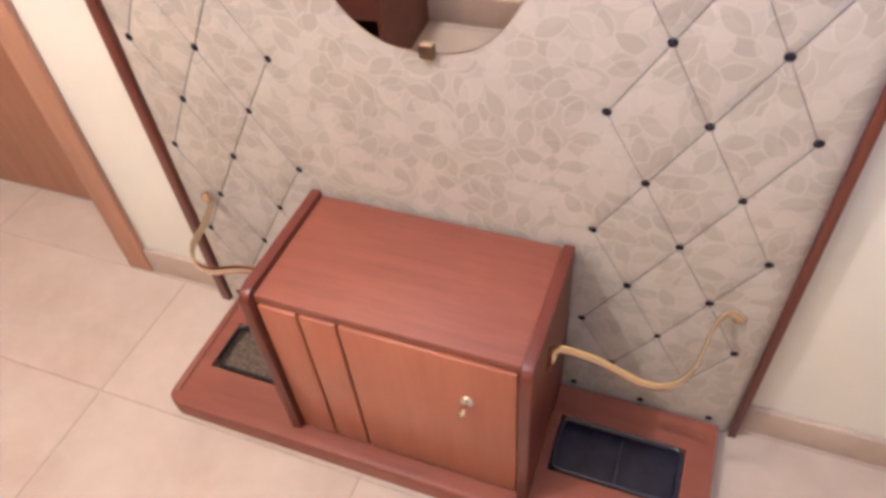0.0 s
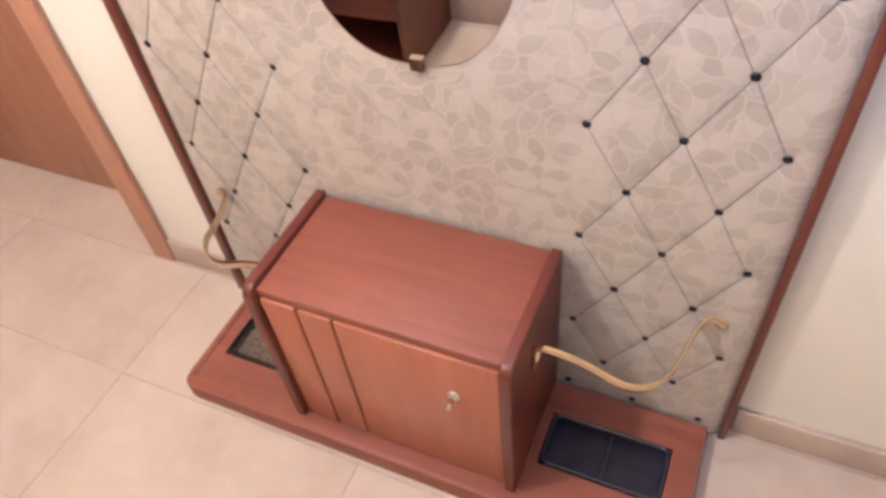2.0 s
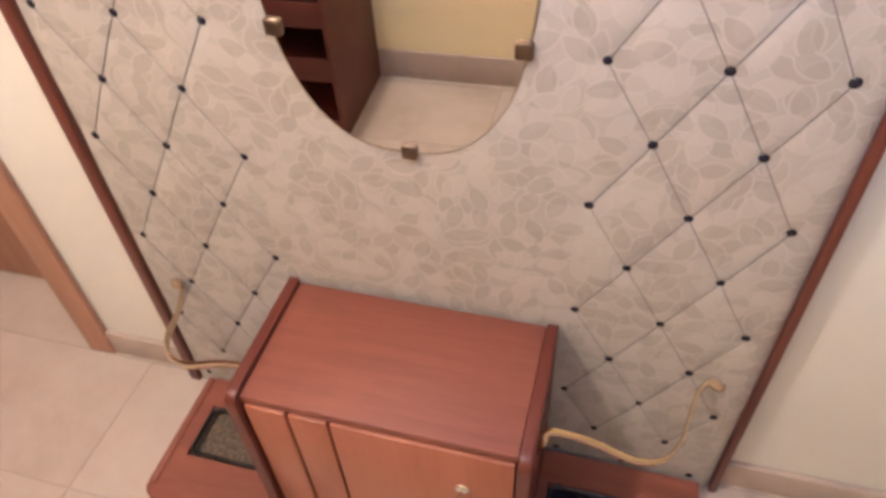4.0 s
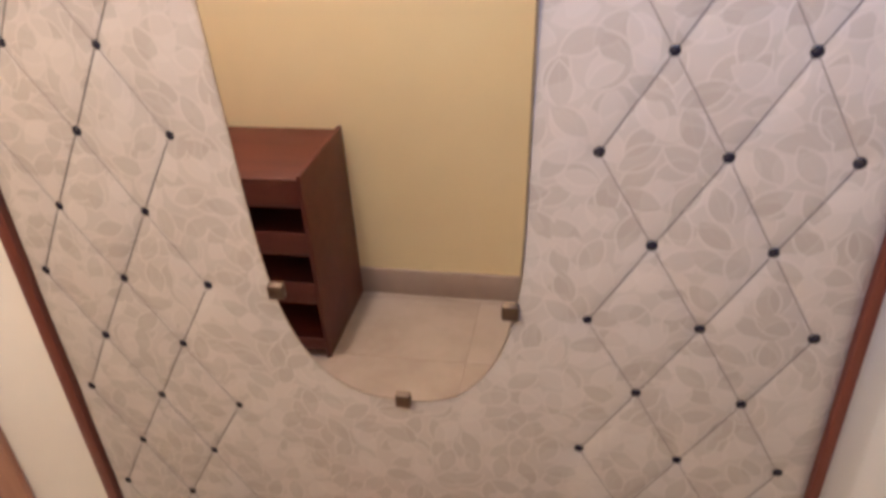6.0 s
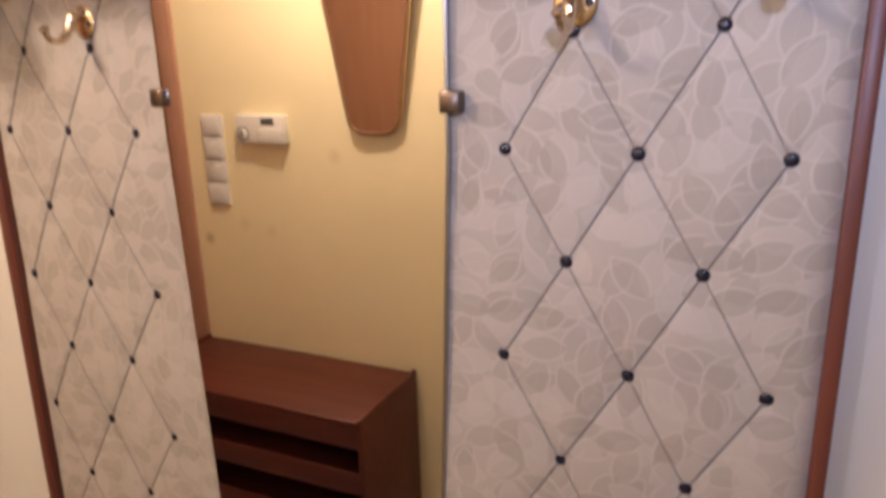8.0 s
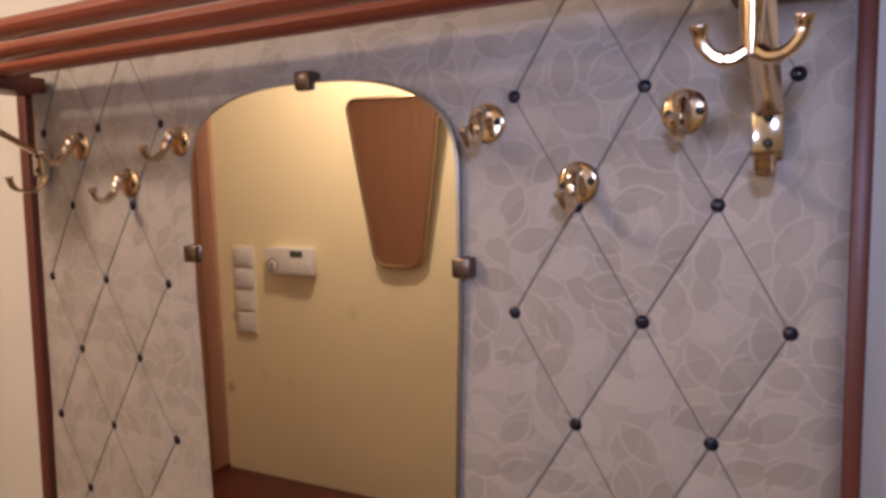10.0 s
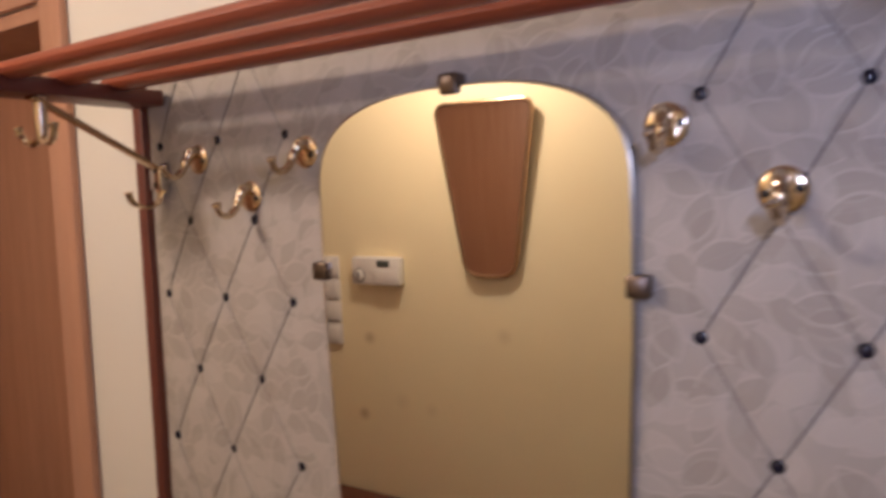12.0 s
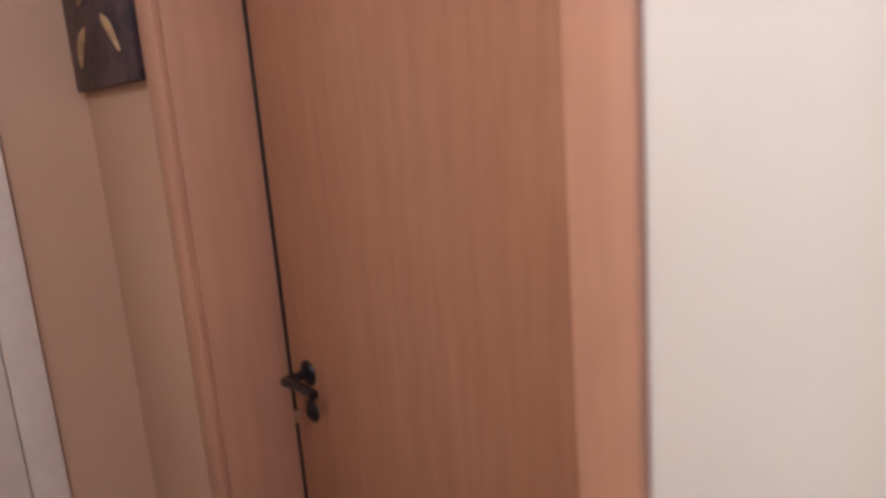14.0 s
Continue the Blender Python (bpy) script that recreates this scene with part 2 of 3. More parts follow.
def tube(bm, points, radius, sides=10, flat=1.0, flat_axis=None):
    """A round or flattened bar along points; flat widens it along flat_axis."""
    pts = [Vector(p) for p in points]
    rings = []
    prev = None
    for i, p in enumerate(pts):
        d = (pts[min(i + 1, len(pts) - 1)] - pts[max(i - 1, 0)]).normalized()
        ref = Vector(flat_axis) if flat_axis else (prev or (Vector((0, 0, 1)) if abs(d.z) < 0.9 else Vector((1, 0, 0))))
        a = (ref - d * ref.dot(d)).normalized()
        b = d.cross(a)
        prev = a
        r = radius[i] if isinstance(radius, (list, tuple)) else radius
        rings.append([bm.verts.new(p + a * (r * flat * math.cos(t)) + b * (r * math.sin(t))) for t in (2 * math.pi * k / sides for k in range(sides))])
    for r0, r1 in zip(rings, rings[1:]):
        for k in range(sides):
            bm.faces.new((r0[k], r0[(k + 1) % sides], r1[(k + 1) % sides], r1[k]))
    bm.faces.new(rings[0][::-1])
    bm.faces.new(rings[-1])


def tubed(*a, **k):
    bm = bmesh.new()
    tube(bm, *a, **k)
    return bm


def smooth_line(points, steps=8):
    """A soft curve through the points."""
    p = [Vector(q) for q in points]
    p = [2 * p[0] - p[1]] + p + [2 * p[-1] - p[-2]]
    out = []
    for i in range(1, len(p) - 2):
        for k in range(steps):
            t = k / steps
            out.append(0.5 * (2 * p[i] + (p[i + 1] - p[i - 1]) * t + (2 * p[i - 1] - 5 * p[i] + 4 * p[i + 1] - p[i + 2]) * t * t
                              + (3 * p[i] - p[i - 1] - 3 * p[i + 1] + p[i + 2]) * t ** 3))
    return out + [p[-2]]


def dome(bm, centre, r, h, axis="y", sides=14, rings=5):
    """A domed disc that bulges towards -y (or -z up for axis z)."""
    rows = []
    for j in range(rings):
        a = math.pi / 2 * j / rings
        rr, hh = r * math.cos(a), h * math.sin(a)
        rows.append([bm.verts.new(Vector(centre) + Vector((rr * math.cos(t), -hh, rr * math.sin(t)))) for t in (2 * math.pi * k / sides for k in range(sides))])
    tip = bm.verts.new(Vector(centre) + Vector((0, -h, 0)))
    for r0, r1 in zip(rows, rows[1:]):
        for k in range(sides):
            bm.faces.new((r0[k], r0[(k + 1) % sides], r1[(k + 1) % sides], r1[k]))
    for k in range(sides):
        bm.faces.new((rows[-1][k], rows[-1][(k + 1) % sides], tip))
    bm.faces.new(rows[0][::-1])


def mesh_of(bm, name, material, smooth=True):
    me = bpy.data.meshes.new(name)
    bmesh.ops.recalc_face_normals(bm, faces=bm.faces)
    bm.to_mesh(me)
    bm.free()
    if material:
        me.materials.append(material)
    if smooth:
        me.shade_smooth()
        me.set_sharp_from_angle(angle=radians(35))
    return me


def part(name, bm, material, parent, label=""):
    ob = new(name, mesh_of(bm, name, material))
    ob.parent = parent
    return tagged(ob, label)


def thing(name, label, category, at=(0, 0, 0), group="", kind=""):
    ob = new(name)
    ob.empty_display_size = 0.05
    ob.matrix_world = Matrix.Translation(at)
    return tagged(ob, label, category, group, kind)


def solid(name, bm, material, label, category, group="", kind=""):
    return tagged(new(name, mesh_of(bm, name, material)), label, category, group, kind)


def structure(name, bm, material, label, category):
    return solid(name, bm, material, label, category, "", "structure")


# ---- the hall ----
FRONT = 0.765          # face of the padded panel
WALLY = 0.795          # face of the wall behind it
BACKY = -0.515          # opposite wall
LEFT, RIGHT = -2.50, 2.0
DOOR_R, DOOR_L, DOOR_Y, DOOR_H = -1.205, -2.034, 0.945, 2.04

bm = bmesh.new()
box(bm, DOOR_R, RIGHT + 0.1, WALLY, WALLY + 0.22, 0, CEIL)
box(bm, DOOR_L, DOOR_R, WALLY, WALLY + 0.22, DOOR_H, CEIL)
structure("wall_north", bm, WALLW, "cream painted plaster wall behind the coat stand", "wall")
# split from wall_north so its colour can carry the shade
structure("wall_north_end", boxed(LEFT - 0.1, DOOR_L, WALLY, WALLY + 0.22, 0, CEIL), WALL_SHADED, "plaster wall beside the door, shade put into its peach colour", "wall")
structure("wall_south", boxed(LEFT - 0.1, RIGHT + 0.1, BACKY - 0.12, BACKY, 0, CEIL), WALL, "yellow cream painted plaster wall facing the coat stand", "wall")
structure("wall_west", boxed(LEFT - 0.12, LEFT, BACKY, WALLY, 0, CEIL), WALL_SHADED, "end wall of the hall, shade put into its peach colour", "wall")
structure("wall_east", boxed(RIGHT, RIGHT + 0.12, BACKY, WALLY, 0, CEIL), WALLW, "cream painted end wall of the hall", "wall")
structure("ceiling", boxed(LEFT - 0.1, RIGHT + 0.1, BACKY - 0.1, WALLY + 0.22, CEIL, CEIL + 0.1), CEILP, "plain white painted ceiling", "ceiling")
floor = structure("floor", boxed(LEFT - 0.1, RIGHT + 0.1, BACKY - 0.1, 1.2, -0.1, -0.0015), GROUT, "hall floor of pale beige stone tiles", "floor")
structure("baseboard", boxed(DOOR_R + 0.066, -0.926, WALLY - 0.012, WALLY - 0.0005, 0, 0.075, bevel=0.003), SKIRT, "beige stone skirting beside the door", "baseboard")
structure("baseboard", boxed(0.213, RIGHT, WALLY - 0.012, WALLY - 0.0005, 0, 0.075, bevel=0.003), SKIRT, "beige stone skirting along the wall", "baseboard")
structure("baseboard", boxed(-1.73, RIGHT, BACKY + 0.0005, BACKY + 0.012, 0, 0.10, bevel=0.003), SKIRT, "beige stone skirting along the yellow wall", "baseboard")
structure("baseboard", boxed(LEFT + 0.0005, LEFT + 0.012, 0.616, WALLY, 0, 0.075, bevel=0.003), SKIRT, "beige stone skirting at the hall's end", "baseboard")

structure("wall_beyond", boxed(DOOR_L - 0.2, DOOR_R + 0.2, WALLY + 0.221, WALLY + 0.30, 0, CEIL), WALL, "plain wall that closes the space behind the door", "wall")

# door with its frame
door = thing("door_1", "closed beech veneer door in a matching frame", "door", (DOOR_R, DOOR_Y, 0), kind="structure")


def door_part(name, b, mat, label="", bevel=0.002):
    x0, x1, y0, y1, z0, z1 = b
    ox, oy = DOOR_R, DOOR_Y
    return part(name, boxed(x0 - ox, x1 - ox, y0 - oy, y1 - oy, z0, z1, bevel=bevel), mat, door, label)


leaf = door_part("door_leaf", (DOOR_L + 0.007, DOOR_R - 0.004, DOOR_Y, DOOR_Y + 0.04, 0.006, DOOR_H - 0.03), DOORWOOD)
door_part("jamb", (DOOR_R - 0.0005, DOOR_R + 0.014, WALLY - 0.002, WALLY + 0.19, 0, DOOR_H), JAMBWOOD)
door_part("jamb", (DOOR_L - 0.014, DOOR_L + 0.0005, WALLY - 0.002, WALLY + 0.19, 0, DOOR_H), JAMBWOOD)
door_part("head_jamb", (DOOR_L, DOOR_R, WALLY - 0.002, WALLY + 0.19, DOOR_H - 0.028, DOOR_H - 0.001), JAMBWOOD)
door_part("casing", (DOOR_R, DOOR_R + 0.066, WALLY - 0.016, WALLY - 0.0025, 0, DOOR_H + 0.066), JAMBWOOD, bevel=0.0012)
door_part("casing", (DOOR_L - 0.066, DOOR_L, WALLY - 0.016, WALLY - 0.0025, 0, DOOR_H + 0.066), JAMBWOOD, bevel=0.0012)
door_part("head_casing", (DOOR_L + 0.0005, DOOR_R - 0.0005, WALLY - 0.016, WALLY - 0.0025, DOOR_H - 0.001, DOOR_H + 0.066), JAMBWOOD, bevel=0.005)
door_part("seal", (DOOR_L + 0.0006, DOOR_L + 0.0068, DOOR_Y - 0.004, DOOR_Y + 0.03, 0.006, DOOR_H - 0.03), BLACK, "dark rubber seal", bevel=0.0005)
hx, hz = DOOR_L + 0.07 - DOOR_R, 1.10
rose = bmesh.new()
dome(rose, (hx, 0, hz), 0.026, 0.010)
handle = part("door_handle", rose, BLACK, door, "dark metal lever handle")
part("lever", tubed(smooth_line([(hx, -0.004, hz), (hx, -0.045, hz), (hx + 0.012, -0.054, hz + 0.002), (hx + 0.05, -0.052, hz + 0.004), (hx + 0.10, -0.05, hz)], 6), 0.009), BLACK, handle)
lock = bmesh.new()
dome(lock, (hx, 0, hz - 0.075), 0.024, 0.010)
lockp = part("lock_rose", lock, BLACK, door, "dark keyhole rose")
part("key", boxed(hx - 0.004, hx + 0.004, -0.04, -0.008, hz - 0.088, hz - 0.062, bevel=0.002), CHROME, lockp)

# white door frame on the end wall
fr = thing("door_2", "white painted door and frame at the hall's end", "door", (LEFT, 0.595, 0), kind="structure")
part("casing", boxed(0.0005, 0.018, -0.05, 0.02, 0, 2.08, bevel=0.004), FRAMEW, fr)
part("casing", boxed(0.0005, 0.018, -0.78, -0.71, 0, 2.08, bevel=0.004), FRAMEW, fr)
part("head_casing", boxed(0.0005, 0.018, -0.708, -0.052, 2.0, 2.08, bevel=0.004), FRAMEW, fr)
part("door_leaf", boxed(0.0005, 0.008, -0.708, -0.052, 0.006, 1.998, bevel=0.002), FRAMEW, fr)

# beech door on the yellow wall
d3 = thing("door_3", "closed beech veneer door with a plain frame in the yellow wall", "door", (-1.738, BACKY, 0), kind="structure")
part("casing", boxed(-0.068, 0, 0.0005, 0.017, 0, 2.10, bevel=0.004), JAMBWOOD, d3)
part("door_leaf", boxed(-0.755, -0.0685, 0.0005, 0.006, 0.006, 2.03, bevel=0.002), DOORWOOD, d3)
part("head_casing", boxed(-0.755, -0.0685, 0.0065, 0.017, 2.032, 2.10, bevel=0.004), JAMBWOOD, d3)

# painting beside the door
pic = thing("painting", "small dark unframed painting with pale brush strokes", "painting", (-2.292, WALLY, 1.658))
part("canvas", boxed(-0.183, 0.183, -0.024, -0.001, 0, 0.42, bevel=0.003), PAINTD, pic)
for k, (x, z, r, tilt) in enumerate(((-0.02, 0.17, 0.055, 0.2), (-0.09, 0.08, 0.045, 0.9), (0.08, 0.09, 0.05, -0.8))):
    b = bmesh.new()
    tube(b, smooth_line([(x - r * math.cos(tilt), -0.0255, z - r * math.sin(tilt)), (x, -0.0255, z + 0.01), (x + r * math.cos(tilt), -0.0255, z + r * math.sin(tilt))], 5), [0.003 + 0.006 * math.sin(math.pi * i / 10) for i in range(11)], 6)
    part("brush_stroke", b, PAINTL, pic, "pale ochre stroke")
b = bmesh.new()
dome(b, (-0.03, -0.024, 0.27), 0.045, 0.003, sides=20)
part("painted_disc", b, PAINTL, pic, "ochre disc")

# ---- the coat stand ----
COLS = {"A": -0.613, "B": -0.679, "C": -0.745, "D": -0.810, "E": -0.872, "P": -0.102, "Q": -0.037, "R": 0.027, "S": 0.090, "T": 0.151}
TOP = 1.90
PX0, PX1 = -0.903, 0.193


def button_places():
    out = []
    rnd = random.Random(4)
    for cols, odd in (("ABCDE", "BD"), ("PQRST", "QS")):
        for k in range(-1, 17):
            for c in cols:
                if (k % 2 == 1) == (c in odd):
                    z = max(0.038, 1.769 - 0.109 * k)
                    if z < TOP:
                        out.append((c, k, COLS[c] + rnd.uniform(-0.001, 0.001), z + rnd.uniform(-0.001, 0.001)))
    return out


PLACES = button_places()
NEAR = {(c, k): (x, z) for c, k, x, z in PLACES}
SEAMS = []
for cols in ("ABCDE", "PQRST"):
    for c0, c1 in zip(cols, cols[1:]):
        for k in range(-2, 15):
            for a, b in (((c0, k), (c1, k + 1)), ((c1, k), (c0, k + 1))):
                if a in NEAR and b in NEAR:
                    SEAMS.append((NEAR[a], NEAR[b]))
                elif b in NEAR and a[1] == -2 and (a[0] in "BDQS") == (a[1] % 2 == 1):
                    SEAMS.append(((COLS[a[0]], TOP), NEAR[b]))

panel = thing("hall_panel", "upholstered wall panel in cream leaf fabric, diamond tufted with dark buttons", "wall panel", (0, FRONT, 0))
nx, nz = 250, 420
gx, gz = np.meshgrid(np.linspace(PX0, PX1, nx), np.linspace(0.006, TOP, nz), indexing="ij")
crease = np.zeros_like(gx)
for (ax, az), (bx, bz) in SEAMS:
    dx, dz = bx - ax, bz - az
    t = np.clip(((gx - ax) * dx + (gz - az) * dz) / (dx * dx + dz * dz), 0, 1)
    d = np.hypot(gx - ax - t * dx, gz - az - t * dz)
    crease = np.maximum(crease, 0.0028 * np.exp(-d / 0.008))
pit = np.zeros_like(gx)
for c, k, x, z in PLACES:
    d = np.hypot(gx - x, gz - z)
    pit = np.maximum(pit, 0.0062 * np.exp(-d / 0.014))
edge = 0.010 * np.exp(-np.minimum(np.minimum(gx - PX0, PX1 - gx), np.minimum(gz + 0.02, TOP - gz)) / 0.01)
wave = 0.0008 * np.sin(gx * 23 + 1.3 * np.sin(gz * 9)) * np.sin(gz * 17 + 2 * np.sin(gx * 7))
depth = -0.004 + np.maximum(crease, pit) + edge + wave
verts = np.stack([gx, depth, gz], -1).reshape(-1, 3)
idx = np.arange(nx * nz).reshape(nx, nz)
faces = np.stack([idx[:-1, :-1], idx[1:, :-1], idx[1:, 1:], idx[:-1, 1:]], -1).reshape(-1, 4)
me = bpy.data.meshes.new("padding")
me.from_pydata(verts.tolist(), [], faces.tolist())
me.materials.append(FABRIC)
me.shade_smooth()
pad = new("padding", me)
pad.parent = panel
part("backing_board", boxed(PX0, PX1, 0.012, WALLY - FRONT - 0.001, 0.001, TOP), TRIMWOOD, panel)
trim_z0 = 0.001
part("trim_strip", boxed(PX0 - 0.022, PX0, -0.007, WALLY - FRONT - 0.001, trim_z0, TOP + 0.02, bevel=0.003), TRIMWOOD, panel, "dark red-brown wooden edge strip")
part("trim_strip", boxed(PX1, PX1 + 0.014, -0.007, WALLY - FRONT - 0.001, trim_z0, TOP + 0.02, bevel=0.003), TRIMWOOD, panel, "dark red-brown wooden edge strip")
b = bmesh.new()
dome(b, (0, 0, 0), 0.0078, 0.0055)
bmesh.ops.translate(b, vec=(0, 0.001, 0), verts=b.verts)
button_mesh = mesh_of(b, "button", BUTTON)
for c, k, x, z in PLACES:
    o = new("button", button_mesh)
    o.parent = panel
    o.location = (x, 0.0018, z)
for (ax, az), (bx, bz) in SEAMS:
    # cord tone follows seam direction, as the crease shade does
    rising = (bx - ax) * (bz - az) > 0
    gap = 0.0065 / math.hypot(bx - ax, bz - az)
    run = []
    for q in range(13):
        t = gap + (1 - 2 * gap) * q / 12
        x, z = ax + (bx - ax) * t, az + (bz - az) * t
        dent = 0.0062 * math.exp(-min(t, 1 - t) * math.hypot(bx - ax, bz - az) / 0.014)
        roll_y = 0.0008 * math.sin(x * 23 + 1.3 * math.sin(z * 9)) * math.sin(z * 17 + 2 * math.sin(x * 7))
        run.append((x, -0.0045 + max(0.0026, dent) + roll_y - (0.0002 if rising else 0.0), z))
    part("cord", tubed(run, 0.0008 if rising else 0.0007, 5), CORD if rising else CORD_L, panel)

# mirror
MCX = -0.3505


def half_width(z):
    w = 0.1915 - 0.0355 * max(0.0, 1.55 - z)
    zt, ht, zb, hb = 1.801, 0.115, 0.732, 0.32
    if z > zt - ht:
        w *= max(0.0, 1 - ((z - zt + ht) / ht) ** 2.9) ** (1 / 2.6)
    if z < zb + hb:
        w *= max(0.0, 1 - ((zb + hb - z) / hb) ** 2.9) ** (1 / 2.6)
    return w


def outline(inset=0.0):
    zs = [0.732 + (1.801 - 0.732) * (0.5 - 0.5 * math.cos(math.pi * i / 70)) for i in range(71)]
    right = [(half_width(z), z) for z in zs]
    pts = [(MCX + w, z) for w, z in right] + [(MCX - w, z) for w, z in right[-2:0:-1]]
    if inset:
        cz = 1.26
        pts = [(MCX + (x - MCX) * (1 - inset / 0.19), cz + (z - cz) * (1 - inset / 0.54)) for x, z in pts]
    return pts


mir = thing("wall_mirror", "tall frameless mirror with rounded ends held by dark metal clips", "mirror", (0, FRONT, 0))
# it hangs a little forward at the top and at its door side
mir.matrix_world = Matrix.Translation((MCX, FRONT, 1.26)) @ pose(0, 0, 0, 0.6, 0, 0.9) @ Matrix.Translation((-MCX, 0, -1.26))
MY = -0.012
b = bmesh.new()
o0 = [b.verts.new((x, MY + 0.004, z)) for x, z in outline()]
o1 = [b.verts.new((x, MY + 0.001, z)) for x, z in outline()]
i1 = [b.verts.new((x, MY, z)) for x, z in outline(0.0025)]
n = len(o0)
for k in range(n):
    b.faces.new((o0[k], o0[(k + 1) % n], o1[(k + 1) % n], o1[k]))
    b.faces.new((o1[k], o1[(k + 1) % n], i1[(k + 1) % n], i1[k]))
b.faces.new(o0[::-1])
part("bevelled_edge", b, BEVEL, mir)
b = bmesh.new()
b.faces.new([b.verts.new((x, MY - 0.0003, z)) for x, z in outline(0.0025)])
part("glass", b, MIRROR_OLD, mir)
for x, z in ((-0.352, 1.802), (-0.346, 0.736), (-0.543, 1.598), (-0.155, 1.596), (-0.506, 0.905), (-0.196, 0.902)):
    part("mirror_clip", boxed(x - 0.011, x + 0.011, MY - 0.007, 0.008, z - 0.011, z + 0.011, bevel=0.003), STEEL, mir, "dark metal mirror clip")

# base plinth with two trays


def rounded_loop(x0, x1, y0, y1, r):
    out = []
    for cx, cy, a0 in ((x1 - r, y1 - r, 0), (x0 + r, y1 - r, 90), (x0 + r, y0 + r, 180), (x1 - r, y0 + r, 270)):
        out += [(cx + r * math.cos(radians(a0 + 18 * i)), cy + r * math.sin(radians(a0 + 18 * i))) for i in range(6)]
    return out


BX0, BX1, BY0, BZ = -0.844, 0.170, 0.499, 0.042
base = thing("bench_base", "low cherry wood plinth with two sunken drip trays", "plinth", (0, 0, 0))
b = bmesh.new()
TR = ((-0.817, -0.60), (-0.105, 0.121))
TY0, TY1 = 0.570, 0.685
box(b, BX0, BX1, TY1, FRONT - 0.014, 0, BZ)
box(b, BX0, BX1, BY0, TY0, 0, BZ)
for x0, x1 in ((BX0, TR[0][0]), (TR[0][1], TR[1][0]), (TR[1][1], BX1)):
    box(b, x0, x1, TY0, TY1, 0, BZ)
bmesh.ops.remove_doubles(b, verts=b.verts, dist=0.0005)
part("plinth_board", b, CHERRY, base)
b = bmesh.new()
ol = [(BX0 - 0.018 + 0.03 * (1 - math.cos(radians(a))), BY0 - 0.001 - 0.026 * math.sin(radians(a))) for a in range(0, 91, 15)]
ol += [(BX1 + 0.002 - 0.012 * (1 - math.sin(radians(a))), BY0 - 0.027 + 0.012 * (1 - math.cos(radians(a)))) for a in range(0, 91, 30)] + [(BX1 + 0.002, BY0 - 0.001)]
lo, hi = ([b.verts.new((x, y, z)) for x, y in ol] for z in (0.001, BZ + 0.003))
b.faces.new(lo)
top_face = b.faces.new(hi[::-1])
for k in range(len(ol)):
    b.faces.new((lo[k], lo[(k + 1) % len(ol)], hi[(k + 1) % len(ol)], hi[k]))
bmesh.ops.bevel(b, geom=[e for e in top_face.edges if min(v.co.y for v in e.verts) < BY0 - 0.002], offset=0.007, segments=3, affect="EDGES", profile=0.5)
part("front_rail", b, CHERRY, base, "rounded front edge")
part("side_rail", boxed(BX0 - 0.018, BX0 - 0.0005, BY0 - 0.0005, FRONT - 0.014, 0.001, BZ + 0.003, bevel=0.006, segs=3), CHERRY, base, "rounded side edge")
for (x0, x1), mat, lab in ((TR[0], TRAYL, "bronze-coloured textured tray"), (TR[1], TRAYR, "black tray")):
    b = bmesh.new()
    box(b, x0 + 0.001, x1 - 0.001, TY0 + 0.001, TY1 - 0.001, 0.010, 0.024)
    t = part("tray", b, mat, base, lab)
    loop = rounded_loop(x0 + 0.006, x1 - 0.006, TY0 + 0.006, TY1 - 0.006, 0.016)
    rim = bmesh.new()
    ring = [Vector((x, y, BZ + 0.001)) for x, y in loop]
    tube(rim, ring + ring[:2], 0.0042, 8, 1.5, (0, 0, 1))
    part("rim", rim, TRAYRIM if mat == TRAYR else BLACK, t)
x0, x1 = TR[1]
part("tray_divider", boxed(x0 + 0.113, x0 + 0.121, TY0 + 0.010, TY1 - 0.010, 0.024, 0.040, bevel=0.003), TRAYRIM, base)

# low cabinet on the plinth
CX0, CX1, CY0, CZ0, CZ1 = -0.566, -0.140, 0.516, BZ, 0.428
cab = thing("shoe_cabinet", "small cherry wood cabinet with a grooved door on the plinth", "cabinet", (0, 0, 0))
part("top", boxed(CX0 + 0.0005, CX1 - 0.0005, CY0 - 0.002, FRONT - 0.016, CZ1 - 0.018, CZ1, bevel=0.003), CHERRY, cab)
b = bmesh.new()
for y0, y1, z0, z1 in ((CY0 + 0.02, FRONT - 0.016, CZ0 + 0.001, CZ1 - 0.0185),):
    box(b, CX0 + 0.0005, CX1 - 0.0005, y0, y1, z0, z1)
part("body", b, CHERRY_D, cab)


def side_panel(x0, x1, rise):
    b = bmesh.new()
    ys = [(CY0 - 0.016, CZ0 + 0.001)]
    r = 0.022
    for i in range(7):
        a = math.pi / 2 * i / 6
        ys.append((CY0 - 0.016 + r - r * math.cos(a), CZ1 + rise - r + r * math.sin(a)))
    ys += [(FRONT - 0.015, CZ1 + rise), (FRONT - 0.015, CZ0 + 0.001)]
    f0 = [b.verts.new((x0, y, z)) for y, z in ys]
    f1 = [b.verts.new((x1, y, z)) for y, z in ys]
    b.faces.new(f0)
    b.faces.new(f1[::-1])
    for k in range(len(ys)):
        b.faces.new((f0[k], f1[k], f1[(k + 1) % len(ys)], f0[(k + 1) % len(ys)]))
    bmesh.ops.bevel(b, geom=b.edges[:], offset=0.002, segments=2, affect="EDGES", profile=0.5)
    return b


